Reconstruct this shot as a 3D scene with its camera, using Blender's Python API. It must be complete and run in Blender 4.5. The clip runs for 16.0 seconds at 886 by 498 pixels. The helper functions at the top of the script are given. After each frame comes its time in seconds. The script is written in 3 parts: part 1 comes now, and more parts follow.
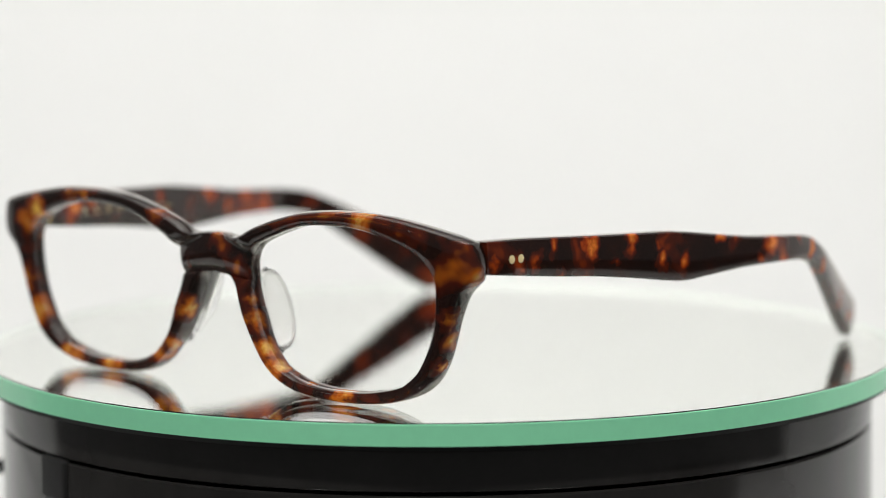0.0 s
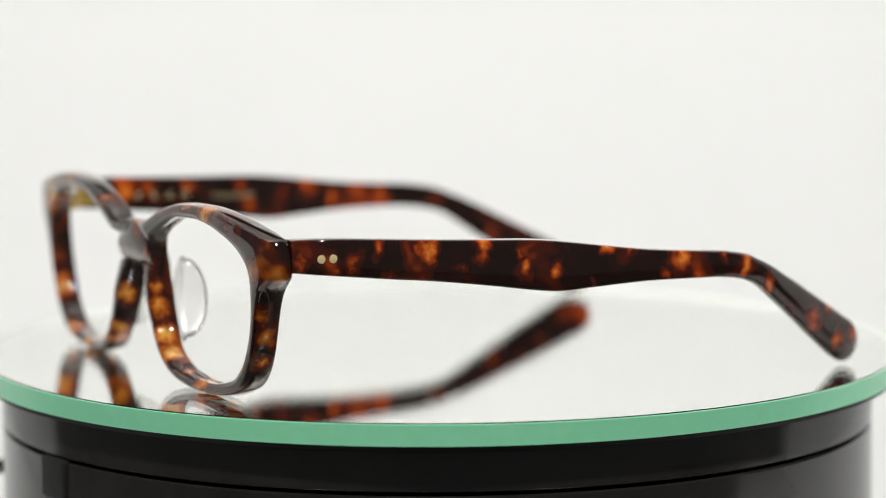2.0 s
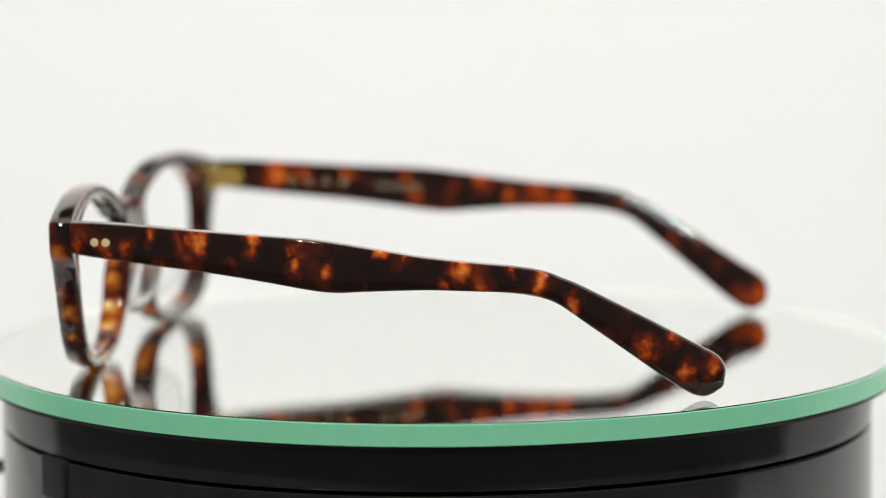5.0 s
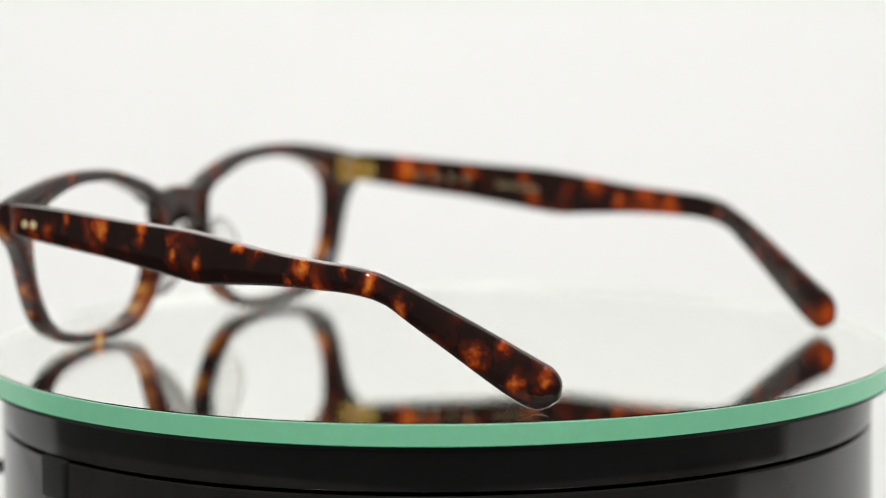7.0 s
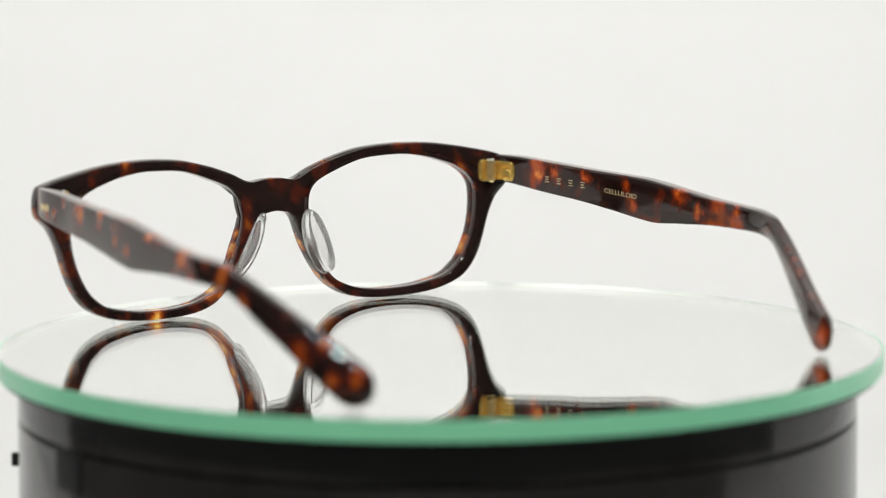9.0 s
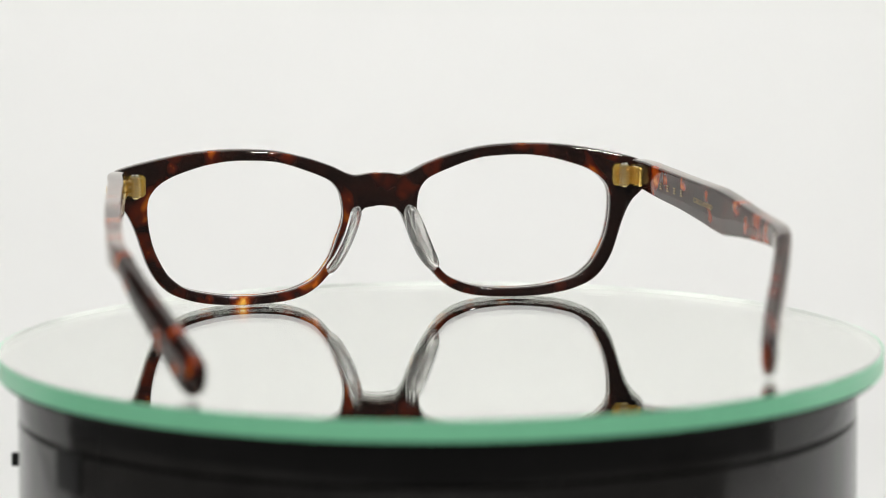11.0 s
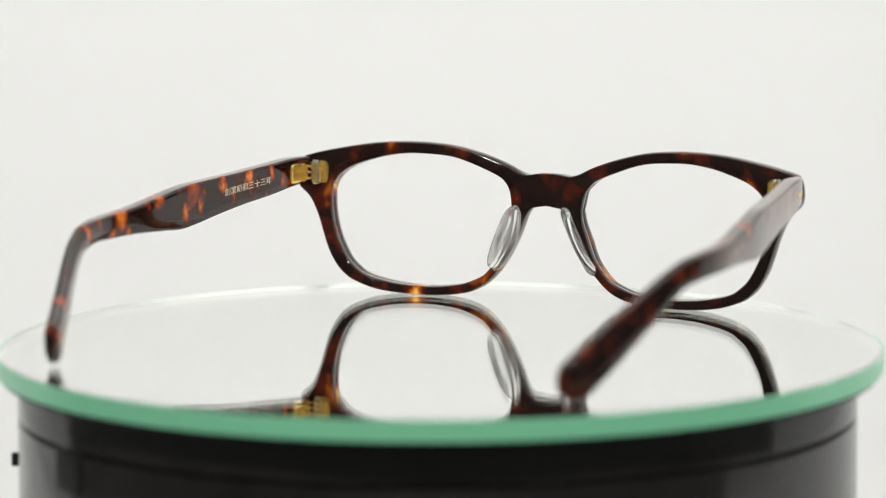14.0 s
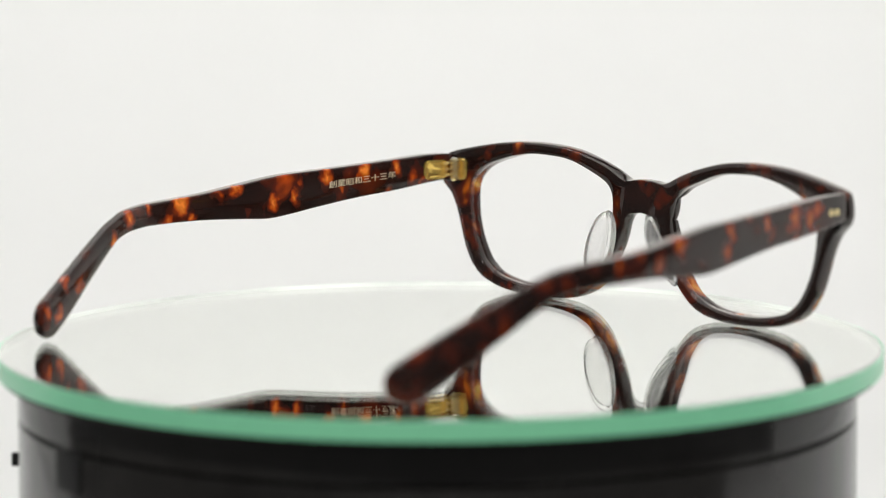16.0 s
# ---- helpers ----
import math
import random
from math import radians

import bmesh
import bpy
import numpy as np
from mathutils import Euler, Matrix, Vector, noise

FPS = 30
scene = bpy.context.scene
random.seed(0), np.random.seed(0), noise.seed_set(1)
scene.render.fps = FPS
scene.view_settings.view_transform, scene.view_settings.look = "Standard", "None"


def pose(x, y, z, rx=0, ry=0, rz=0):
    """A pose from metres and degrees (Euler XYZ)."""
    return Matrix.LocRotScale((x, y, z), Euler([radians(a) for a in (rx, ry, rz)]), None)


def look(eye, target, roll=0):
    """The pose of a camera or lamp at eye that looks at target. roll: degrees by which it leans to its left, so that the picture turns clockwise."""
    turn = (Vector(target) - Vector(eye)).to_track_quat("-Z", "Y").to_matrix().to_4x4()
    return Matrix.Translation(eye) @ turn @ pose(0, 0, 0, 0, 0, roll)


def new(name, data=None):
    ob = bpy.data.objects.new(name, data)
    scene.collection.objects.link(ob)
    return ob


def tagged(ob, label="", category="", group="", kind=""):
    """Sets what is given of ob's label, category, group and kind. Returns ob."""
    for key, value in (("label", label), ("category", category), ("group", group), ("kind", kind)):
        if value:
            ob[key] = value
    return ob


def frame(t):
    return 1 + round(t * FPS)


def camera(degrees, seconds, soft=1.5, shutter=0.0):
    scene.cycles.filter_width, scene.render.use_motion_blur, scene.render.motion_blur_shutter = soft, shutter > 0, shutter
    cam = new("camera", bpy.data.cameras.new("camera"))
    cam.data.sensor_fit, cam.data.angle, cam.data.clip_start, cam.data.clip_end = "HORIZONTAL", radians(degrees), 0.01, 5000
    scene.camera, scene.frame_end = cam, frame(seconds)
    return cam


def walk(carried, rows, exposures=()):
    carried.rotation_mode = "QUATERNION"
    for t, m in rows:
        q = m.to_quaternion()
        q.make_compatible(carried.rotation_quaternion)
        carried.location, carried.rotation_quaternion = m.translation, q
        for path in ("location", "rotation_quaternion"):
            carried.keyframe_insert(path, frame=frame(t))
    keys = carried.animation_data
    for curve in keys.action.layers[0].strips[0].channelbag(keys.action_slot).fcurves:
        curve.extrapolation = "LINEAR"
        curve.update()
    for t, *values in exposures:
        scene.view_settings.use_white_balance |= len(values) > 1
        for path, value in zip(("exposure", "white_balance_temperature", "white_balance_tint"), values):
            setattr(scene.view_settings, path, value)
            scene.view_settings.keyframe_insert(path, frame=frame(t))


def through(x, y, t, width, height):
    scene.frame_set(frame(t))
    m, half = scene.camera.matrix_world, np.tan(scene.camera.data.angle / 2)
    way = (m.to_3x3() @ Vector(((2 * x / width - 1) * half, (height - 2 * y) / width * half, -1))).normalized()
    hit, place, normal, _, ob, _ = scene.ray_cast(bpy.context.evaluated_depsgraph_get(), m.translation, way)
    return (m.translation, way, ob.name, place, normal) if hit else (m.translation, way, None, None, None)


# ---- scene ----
# the camera stands on a tripod; it draws back a little as its focus is pulled
cam = camera(15.09, 16.0, soft=0.85)
cam.data.dof.use_dof = True
cam.data.dof.aperture_fstop = 9.4
# the focus lies on the plate's front rim, then is pulled to the spectacles' front
focus = new("focus_point")
cam.data.dof.focus_object = focus


def sight(x, y, z, yaw, pitch, roll):
    """A camera pose from radians of yaw (to the right) and pitch (downwards)."""
    way = Vector((math.sin(yaw) * math.cos(pitch), math.cos(yaw) * math.cos(pitch), -math.sin(pitch)))
    return look((x, y, z), Vector((x, y, z)) + way, roll)


NEAR = sight(0, -0.7292, 0.1120, 0.0011, 0.1241, -0.30)
FAR = sight(0, -0.7543, 0.1187, 0.0010, 0.1284, -0.23)
walk(cam, [(0.0, NEAR), (8.2, NEAR), (8.37, FAR), (16.0, FAR)], exposures=[
    (0.0, -0.205), (3.0, -0.18), (5.5, -0.165), (7.0, -0.165), (8.2, -0.18), (8.37, -0.19), (11.0, -0.255), (13.5, -0.27), (14.5, -0.245), (16.0, -0.215)])

# ---- light: a white photo tent with a top softbox and an added backdrop lamp, in a dim room ----
world = bpy.data.worlds.new("room")
scene.world = world
world.use_nodes = True
world.node_tree.nodes["Background"].inputs[0].default_value = (1.0, 0.99, 0.97, 1)
world.node_tree.nodes["Background"].inputs[1].default_value = 0.12


def softbox(name, eye, target, wide, deep, watts):
    lamp = bpy.data.lights.new(name, "AREA")
    lamp.shape, lamp.size, lamp.size_y, lamp.energy = "RECTANGLE", wide, deep, watts
    lamp.color = (0.99, 0.985, 0.957)
    ob = new(name, lamp)
    ob.matrix_world = look(eye, target)
    return ob


softbox("softbox_top", (0, 0.20, 0.88), (0, 0.28, 0), 0.4, 0.4, 0.6)
# unseen lamp added to brighten the backdrop, which the mirror reflects
softbox("backdrop_fill", (0, 0.30, 0.84), (0, 1.15, 0.86), 0.9, 0.3, 4.15)
for sx in (-1, 1):
    softbox("lamp_front", (0.30 * sx, -0.42, 0.62), (0, 0, 0.02), 0.045, 0.045, 3.2)


# ---- materials ----
def material(name):
    m = bpy.data.materials.new(name)
    m.use_nodes = True
    nt = m.node_tree
    return m, nt, nt.nodes["Principled BSDF"]


def node(nt, kind, **values):
    n = nt.nodes.new(kind)
    for key, value in values.items():
        n.inputs[key.replace("_", " ")].default_value = value
    return n


def math_node(nt, op, a, b=None):
    n = nt.nodes.new("ShaderNodeMath")
    n.operation = op
    for i, v in enumerate((a, b)):
        if v is None:
            continue
        if isinstance(v, (int, float)):
            n.inputs[i].default_value = v
        else:
            nt.links.new(v, n.inputs[i])
    return n.outputs[0]


def ramp(nt, fac, stops):
    n = nt.nodes.new("ShaderNodeValToRGB")
    while len(n.color_ramp.elements) < len(stops):
        n.color_ramp.elements.new(0.5)
    for e, (at, col) in zip(n.color_ramp.elements, stops):
        e.position, e.color = at, (*col, 1)
    nt.links.new(fac, n.inputs[0])
    return n.outputs[0]


def tortoise(name, shift, spots=(), scale=110.0, lift=0.0, through=True, glow=0.35, spread_to=0.80, top=0.64, backing=0.0, amber=(0.95, 0.31, 0.04), mid=(0.42, 0.060, 0.006)):
    """Polished tortoiseshell celluloid: near-black brown with clouds of red and flecks of amber.
    spots: flecks at (x, y, z, size, strength) in millimetres; through: they go through the whole thickness along x.
    backing: how much darker the colour is at the rear of the front than at its face."""
    m, nt, bsdf = material(name)
    co = node(nt, "ShaderNodeTexCoord").outputs["Object"]
    mp = node(nt, "ShaderNodeMapping", Location=shift)
    nt.links.new(co, mp.inputs[0])
    warp = node(nt, "ShaderNodeTexNoise", Scale=210.0, Detail=2.0, Roughness=0.55)
    nt.links.new(mp.outputs[0], warp.inputs["Vector"])
    clouds = node(nt, "ShaderNodeTexNoise", Scale=scale, Detail=2.5, Roughness=0.5, Distortion=0.25)
    nt.links.new(mp.outputs[0], clouds.inputs["Vector"])
    spread = nt.nodes.new("ShaderNodeMapRange")
    nt.links.new(clouds.outputs[0], spread.inputs[0])
    spread.inputs[1].default_value, spread.inputs[2].default_value = 0.42, spread_to
    spread.inputs[3].default_value, spread.inputs[4].default_value = lift, top + lift
    value = spread.outputs[0]
    if spots:
        off = nt.nodes.new("ShaderNodeVectorMath")
        off.operation = "MULTIPLY_ADD"
        nt.links.new(warp.outputs["Color"], off.inputs[0])
        off.inputs[1].default_value = (0.0, 0.005, 0.005) if through else (0.004, 0.004, 0.004)
        nt.links.new(co, off.inputs[2])
        flat = nt.nodes.new("ShaderNodeVectorMath")
        flat.operation = "MULTIPLY"
        flat.inputs[1].default_value = (0, 1.2, 0.85) if through else (1, 1, 1)
        nt.links.new(off.outputs[0], flat.inputs[0])
        total = None
        for x, y, z, size, strength in spots:
            d = nt.nodes.new("ShaderNodeVectorMath")
            d.operation = "DISTANCE"
            nt.links.new(flat.outputs[0], d.inputs[0])
            d.inputs[1].default_value = (0, (y / 1000 + 0.0025) * 1.2, (z / 1000 + 0.0025) * 0.85) if through else (x / 1000 + 0.002, y / 1000 + 0.002, z / 1000 + 0.002)
            r = nt.nodes.new("ShaderNodeMapRange")
            nt.links.new(d.outputs["Value"], r.inputs[0])
            r.inputs[1].default_value, r.inputs[2].default_value = 0.0, size * 0.0018
            r.inputs[3].default_value, r.inputs[4].default_value = strength, 0.0
            total = r.outputs[0] if total is None else math_node(nt, "MAXIMUM", total, r.outputs[0])
        grain = node(nt, "ShaderNodeTexNoise", Scale=520.0, Detail=3.0, Roughness=0.6)
        nt.links.new(mp.outputs[0], grain.inputs["Vector"])
        uneven = math_node(nt, "ADD", math_node(nt, "MULTIPLY", clouds.outputs[0], 0.9), math_node(nt, "MULTIPLY", grain.outputs[0], 0.9))
        fleck = math_node(nt, "MULTIPLY", total, math_node(nt, "SUBTRACT", math_node(nt, "MULTIPLY", uneven, 1.25), 0.19))
        value = math_node(nt, "MAXIMUM", value, fleck)
    # the colour darkens from the face of the front to its rear surface
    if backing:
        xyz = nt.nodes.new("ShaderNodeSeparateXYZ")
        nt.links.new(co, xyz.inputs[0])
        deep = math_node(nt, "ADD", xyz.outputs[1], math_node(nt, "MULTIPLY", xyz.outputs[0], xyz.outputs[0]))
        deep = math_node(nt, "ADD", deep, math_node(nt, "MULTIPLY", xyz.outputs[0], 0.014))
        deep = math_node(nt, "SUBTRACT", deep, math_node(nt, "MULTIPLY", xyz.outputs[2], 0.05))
        rear_fade = nt.nodes.new("ShaderNodeMapRange")
        nt.links.new(deep, rear_fade.inputs[0])
        rear_fade.inputs[1].default_value, rear_fade.inputs[2].default_value = 0.0672, 0.0698
        rear_fade.inputs[3].default_value, rear_fade.inputs[4].default_value = -backing, 0.0
        value = math_node(nt, "MAXIMUM", math_node(nt, "ADD", value, rear_fade.outputs[0]), 0.0)
    col = ramp(nt, value, [(0.0, (0.012, 0.006, 0.005)), (0.25, (0.024, 0.008, 0.006)), (0.45, (0.085, 0.013, 0.005)),
                           (0.66, mid), (0.84, tuple(0.55 * a + 0.3 * b for a, b in zip(amber, mid))), (1.0, amber)])
    nt.links.new(col, bsdf.inputs["Base Color"])
    bsdf.inputs["Roughness"].default_value = 0.06
    bsdf.inputs["Specular IOR Level"].default_value = 0.15
    # light seeps through the clear amber and dies in the dark clouds
    nt.links.new(math_node(nt, "MULTIPLY", value, glow), bsdf.inputs["Subsurface Weight"])
    bsdf.inputs["Subsurface Radius"].default_value = (1.0, 0.42, 0.10)
    bsdf.inputs["Subsurface Scale"].default_value = 0.004
    bsdf.inputs["Coat Weight"].default_value = 0.85
    bsdf.inputs["Coat Tint"].default_value = (0.94, 0.88, 0.82, 1)
    bsdf.inputs["Coat Roughness"].default_value = 0.03
    fine = node(nt, "ShaderNodeTexNoise", Scale=900.0, Detail=2.0)
    nt.links.new(co, fine.inputs["Vector"])
    bump = node(nt, "ShaderNodeBump", Strength=0.02, Distance=0.0002)
    nt.links.new(fine.outputs[0], bump.inputs["Height"])
    nt.links.new(bump.outputs[0], bsdf.inputs["Normal"])
    return m


LEFT_SPOTS = [(0, 64.4, 29.2, 2.0, 0.7), (0, 53.4, 29.2, 2.6, 0.75), (0, 48.1, 31.5, 1.8, 1.0), (0, 38.6, 30.9, 2.4, 1.15),
              (0, 27.1, 30.8, 2.3, 1.0), (0, 31.5, 27.1, 1.6, 0.6), (0, 18.2, 26.2, 1.9, 1.0), (0, 11.6, 25.5, 1.8, 1.0), (0, 19.5, 29.3, 1.6, 0.6),
              (0, 0.4, 29.7, 1.7, 1.05), (0, -4.2, 29.1, 1.8, 0.7), (0, -15.6, 27.1, 3.0, 1.0), (0, -12.5, 23.5, 1.3, 0.95),
              (0, -19.6, 23.1, 1.8, 0.7), (0, -25.3, 26.8, 1.6, 0.85), (0, -31.5, 24.6, 2.1, 1.0), (0, -37.6, 20.2, 2.2, 0.95),
              (0, -51.4, 11.1, 2.8, 0.95), (0, -56.6, 12.4, 2.2, 0.85), (0, -59.8, 5.6, 2.4, 0.9), (0, -64.6, 6.2, 2.2, 0.9),
              (0, 46.8, 25.9, 1.8, 0.65), (0, 56.7, 27.5, 1.5, 0.6), (0, 4.0, 23.0, 1.6, 0.55)]
RIGHT_SPOTS = [(0, 48.7, 30.0, 2.4, 0.86), (0, 42.5, 30.4, 2.9, 0.82), (0, 40.0, 28.5, 2.0, 0.69), (0, 31.9, 31.0, 1.9, 0.90), (0, 28.0, 29.0, 2.9, 0.52),
               (0, 18.4, 29.7, 2.0, 0.90), (0, 16.5, 25.0, 2.9, 0.82), (0, 0.0, 28.9, 3.5, 0.82), (0, -6.5, 25.7, 2.4, 0.82),
               (0, -13.0, 27.0, 2.4, 0.60), (0, -19.7, 27.0, 2.0, 0.77), (0, -33.0, 24.0, 2.4, 0.60), (0, -46.0, 15.5, 2.9, 0.65),
               (0, -57.0, 11.0, 2.4, 0.55)]
FRONT_SPOTS = [(-40.9, 71.6, 36.2, 2.8, 1.1), (-53.6, 70.3, 33.9, 2.2, 0.8), (-58.5, 69.2, 26.5, 2.6, 0.95), (-10.8, 71.0, 19.0, 2.4, 0.8),
               (-12.2, 71.0, 14.4, 3.0, 0.95), (-14.0, 71.0, 8.8, 3.2, 1.1), (-17.7, 71.0, 5.2, 3.0, 1.1), (-35.0, 70.2, 2.0, 3.4, 1.1), (-26.0, 70.5, 2.4, 2.6, 0.85),
               (53.0, 69.8, 33.0, 3.2, 1.0), (58.0, 69.0, 17.5, 3.2, 0.9), (56.0, 68.6, 8.0, 3.0, 0.9), (31.0, 70.3, 1.8, 3.4, 0.95), (8.0, 70.6, 15.5, 3.2, 1.0), (12.5, 70.4, 8.0, 3.0, 0.9),
               (36.4, 71.8, 37.0, 2.4, 0.75), (-60.6, 68.4, 19.0, 2.8, 0.85), (-58.6, 68.0, 9.0, 2.4, 0.95), (-61.0, 67.6, 14.5, 1.6, 0.8), (-35.6, 66.4, 1.0, 2.4, 1.15),
               (-47.5, 68.6, 2.6, 2.2, 0.8), (-52.0, 66.2, 34.5, 2.2, 0.65), (-35.4, 71.8, 37.3, 2.2, 0.75), (45.0, 69.0, 3.0, 2.4, 0.8), (-3.0, 70.0, 27.0, 2.5, 0.5),
               # first four: amber glow of light off the mirror, painted into the underside
               (-24.0, 68.0, 1.2, 2.2, 0.75), (-45.0, 67.5, 1.4, 2.4, 0.8), (22.0, 68.0, 1.2, 2.4, 0.75), (50.0, 66.5, 2.6, 2.4, 0.8), (-11.5, 65.5, 13.5, 2.4, 0.85), (-14.5, 66.0, 8.5, 2.6, 1.0), (-17.5, 66.3, 5.0, 2.4, 0.9), (-57.2, 68.6, 26.0, 1.8, 0.95), (10.0, 65.5, 15.0, 2.4, 0.85),
               (12.5, 65.8, 10.0, 2.4, 0.9), (16.0, 66.0, 6.0, 2.2, 0.7), (56.5, 65.5, 26.0, 2.0, 0.7)]
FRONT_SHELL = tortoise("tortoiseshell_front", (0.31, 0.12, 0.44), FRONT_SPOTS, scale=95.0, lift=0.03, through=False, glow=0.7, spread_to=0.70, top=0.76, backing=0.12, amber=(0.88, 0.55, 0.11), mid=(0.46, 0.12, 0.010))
LEFT_SHELL = tortoise("tortoiseshell_left", (0.1, 0.5, 0.2), LEFT_SPOTS, lift=0.05, glow=0.3, amber=(0.88, 0.27, 0.035))
RIGHT_SHELL = tortoise("tortoiseshell_right", (0.7, 0.3, 0.9), RIGHT_SPOTS, lift=0.05, spread_to=0.76, top=0.66)


def plain(name, colour, roughness, metal=0.0, grain=0.0, size=60.0, coat=0.0):
    """A surface of one colour with fine grain in its tone and gloss."""
    m, nt, bsdf = material(name)
    co = node(nt, "ShaderNodeTexCoord").outputs["Object"]
    n = node(nt, "ShaderNodeTexNoise", Scale=size, Detail=6.0, Roughness=0.65)
    nt.links.new(co, n.inputs["Vector"])
    lo = tuple(c * (1 - grain) for c in colour)
    hi = tuple(min(1, c * (1 + grain)) for c in colour)
    nt.links.new(ramp(nt, n.outputs[0], [(0.3, lo), (0.7, hi)]), bsdf.inputs["Base Color"])
    rough = nt.nodes.new("ShaderNodeMapRange")
    nt.links.new(n.outputs[0], rough.inputs[0])
    rough.inputs[3].default_value, rough.inputs[4].default_value = roughness * 0.85, roughness * 1.15
    nt.links.new(rough.outputs[0], bsdf.inputs["Roughness"])
    bsdf.inputs["Metallic"].default_value = metal
    bsdf.inputs["Coat Weight"].default_value = coat
    return m


GOLD = plain("polished_gold", (1.0, 0.66, 0.17), 0.13, 0.8, 0.06, 400.0)
PALE_GOLD = plain("gold_print", (0.86, 0.75, 0.52), 0.35, 0.6, 0.05, 600.0)
RIVET = plain("brushed_gold", (0.97, 0.80, 0.42), 0.34, 0.3, 0.05, 700.0)
DULL_GOLD = plain("dull_gold_print", (0.50, 0.40, 0.22), 0.45, 0.3, 0.1, 900.0)
BARREL = plain("pale_gold_metal", (0.97, 0.78, 0.40), 0.15, 0.8, 0.05, 500.0)
STEEL = plain("screw_steel", (0.75, 0.73, 0.68), 0.2, 1.0, 0.05, 500.0)
BLACK = plain("black_plastic", (0.027, 0.0255, 0.0245), 0.14, 0.0, 0.15, 90.0, 0.0)
RUBBER = plain("black_rubber", (0.006, 0.006, 0.006), 0.7, 0.0, 0.2, 200.0)
PAPER = plain("white_paper", (0.86, 0.86, 0.855), 0.9, 0.0, 0.008, 5.0)
SILVER = plain("silvering", (0.985, 0.992, 0.97), 0.0, 1.0)
FROST = plain("frosted_glass", (0.80, 0.84, 0.80), 0.5, 0.0, 0.03, 300.0)
EDGE = plain("ground_green_edge", (0.31, 0.86, 0.52), 0.35, 0.0, 0.03, 300.0, 0.3)

GLASS, glass_tree, glass_bsdf = material("float_glass")
glass_bsdf.inputs["Base Color"].default_value = (0.985, 1.0, 0.977, 1)
glass_bsdf.inputs["Roughness"].default_value = 0.0
glass_bsdf.inputs["IOR"].default_value = 1.52
glass_bsdf.inputs["Transmission Weight"].default_value = 1.0

PAD, pad_tree, pad_bsdf = material("clear_pad_plastic")
pad_bsdf.inputs["Base Color"].default_value = (0.99, 0.985, 0.975, 1)
pad_bsdf.inputs["Roughness"].default_value = 0.15
pad_bsdf.inputs["IOR"].default_value = 1.45
pad_bsdf.inputs["Transmission Weight"].default_value = 0.9


# ---- mesh helpers ----
def part(name, bm, mat, parent=None, label="", smooth=True):
    """Links a bmesh as one mesh object under a thing or under a part."""
    bmesh.ops.recalc_face_normals(bm, faces=bm.faces)
    me = bpy.data.meshes.new(name)
    bm.to_mesh(me)
    bm.free()
    me.materials.append(mat)
    if smooth:
        for p in me.polygons:
            p.use_smooth = True
        me.set_sharp_from_angle(angle=radians(42))
    ob = new(name, me)
    ob.parent = parent
    return tagged(ob, label) if label else ob


def lathe(profile, steps=160):
    """A solid of revolution round z from (radius, height) pairs."""
    bm = bmesh.new()
    rings = []
    for r, z in profile:
        if r < 1e-6:
            rings.append([bm.verts.new((0, 0, z))])
        else:
            rings.append([bm.verts.new((r * math.cos(2 * math.pi * i / steps), r * math.sin(2 * math.pi * i / steps), z)) for i in range(steps)])
    for a, b in zip(rings, rings[1:]):
        for i in range(steps):
            j = (i + 1) % steps
            quad = [a[i % len(a)], a[j % len(a)], b[j % len(b)], b[i % len(b)]]
            face = []
            for v in quad:
                if v not in face:
                    face.append(v)
            if len(face) > 2:
                bm.faces.new(face)
    return bm


def spline(points, n=8, closed=False):
    """Catmull-Rom through 2D points."""
    out = []
    k = len(points)
    for i in range(k if closed else k - 1):
        p = [points[(i + j) % k] if closed else points[min(max(i + j, 0), k - 1)] for j in (-1, 0, 1, 2)]
        for s in range(n):
            t = s / n
            out.append(tuple(0.5 * (2 * p[1][c] + (p[2][c] - p[0][c]) * t + (2 * p[0][c] - 5 * p[1][c] + 4 * p[2][c] - p[3][c]) * t * t
                                    + (3 * p[1][c] - p[0][c] - 3 * p[2][c] + p[3][c]) * t ** 3) for c in (0, 1)))
    if not closed:
        out.append(tuple(points[-1]))
    return out


def interp(x, table):
    return float(np.interp(x, [a for a, b in table], [b for a, b in table]))


def grid_skin(bm, rings, wrap):
    """Faces between successive closed rings of vertices."""
    k = len(rings[0])
    pairs = list(zip(rings, rings[1:])) + ([(rings[-1], rings[0])] if wrap else [])
    for a, b in pairs:
        for i in range(k):
            bm.faces.new((a[i], a[(i + 1) % k], b[(i + 1) % k], b[i]))


def rounded_box(w, d, h, r, seg=3):
    bm = bmesh.new()
    bmesh.ops.create_cube(bm, size=1)
    bmesh.ops.scale(bm, vec=(w, d, h), verts=bm.verts)
    bmesh.ops.bevel(bm, geom=bm.edges[:], offset=r, segments=seg, profile=0.5, affect="EDGES")
    return bm


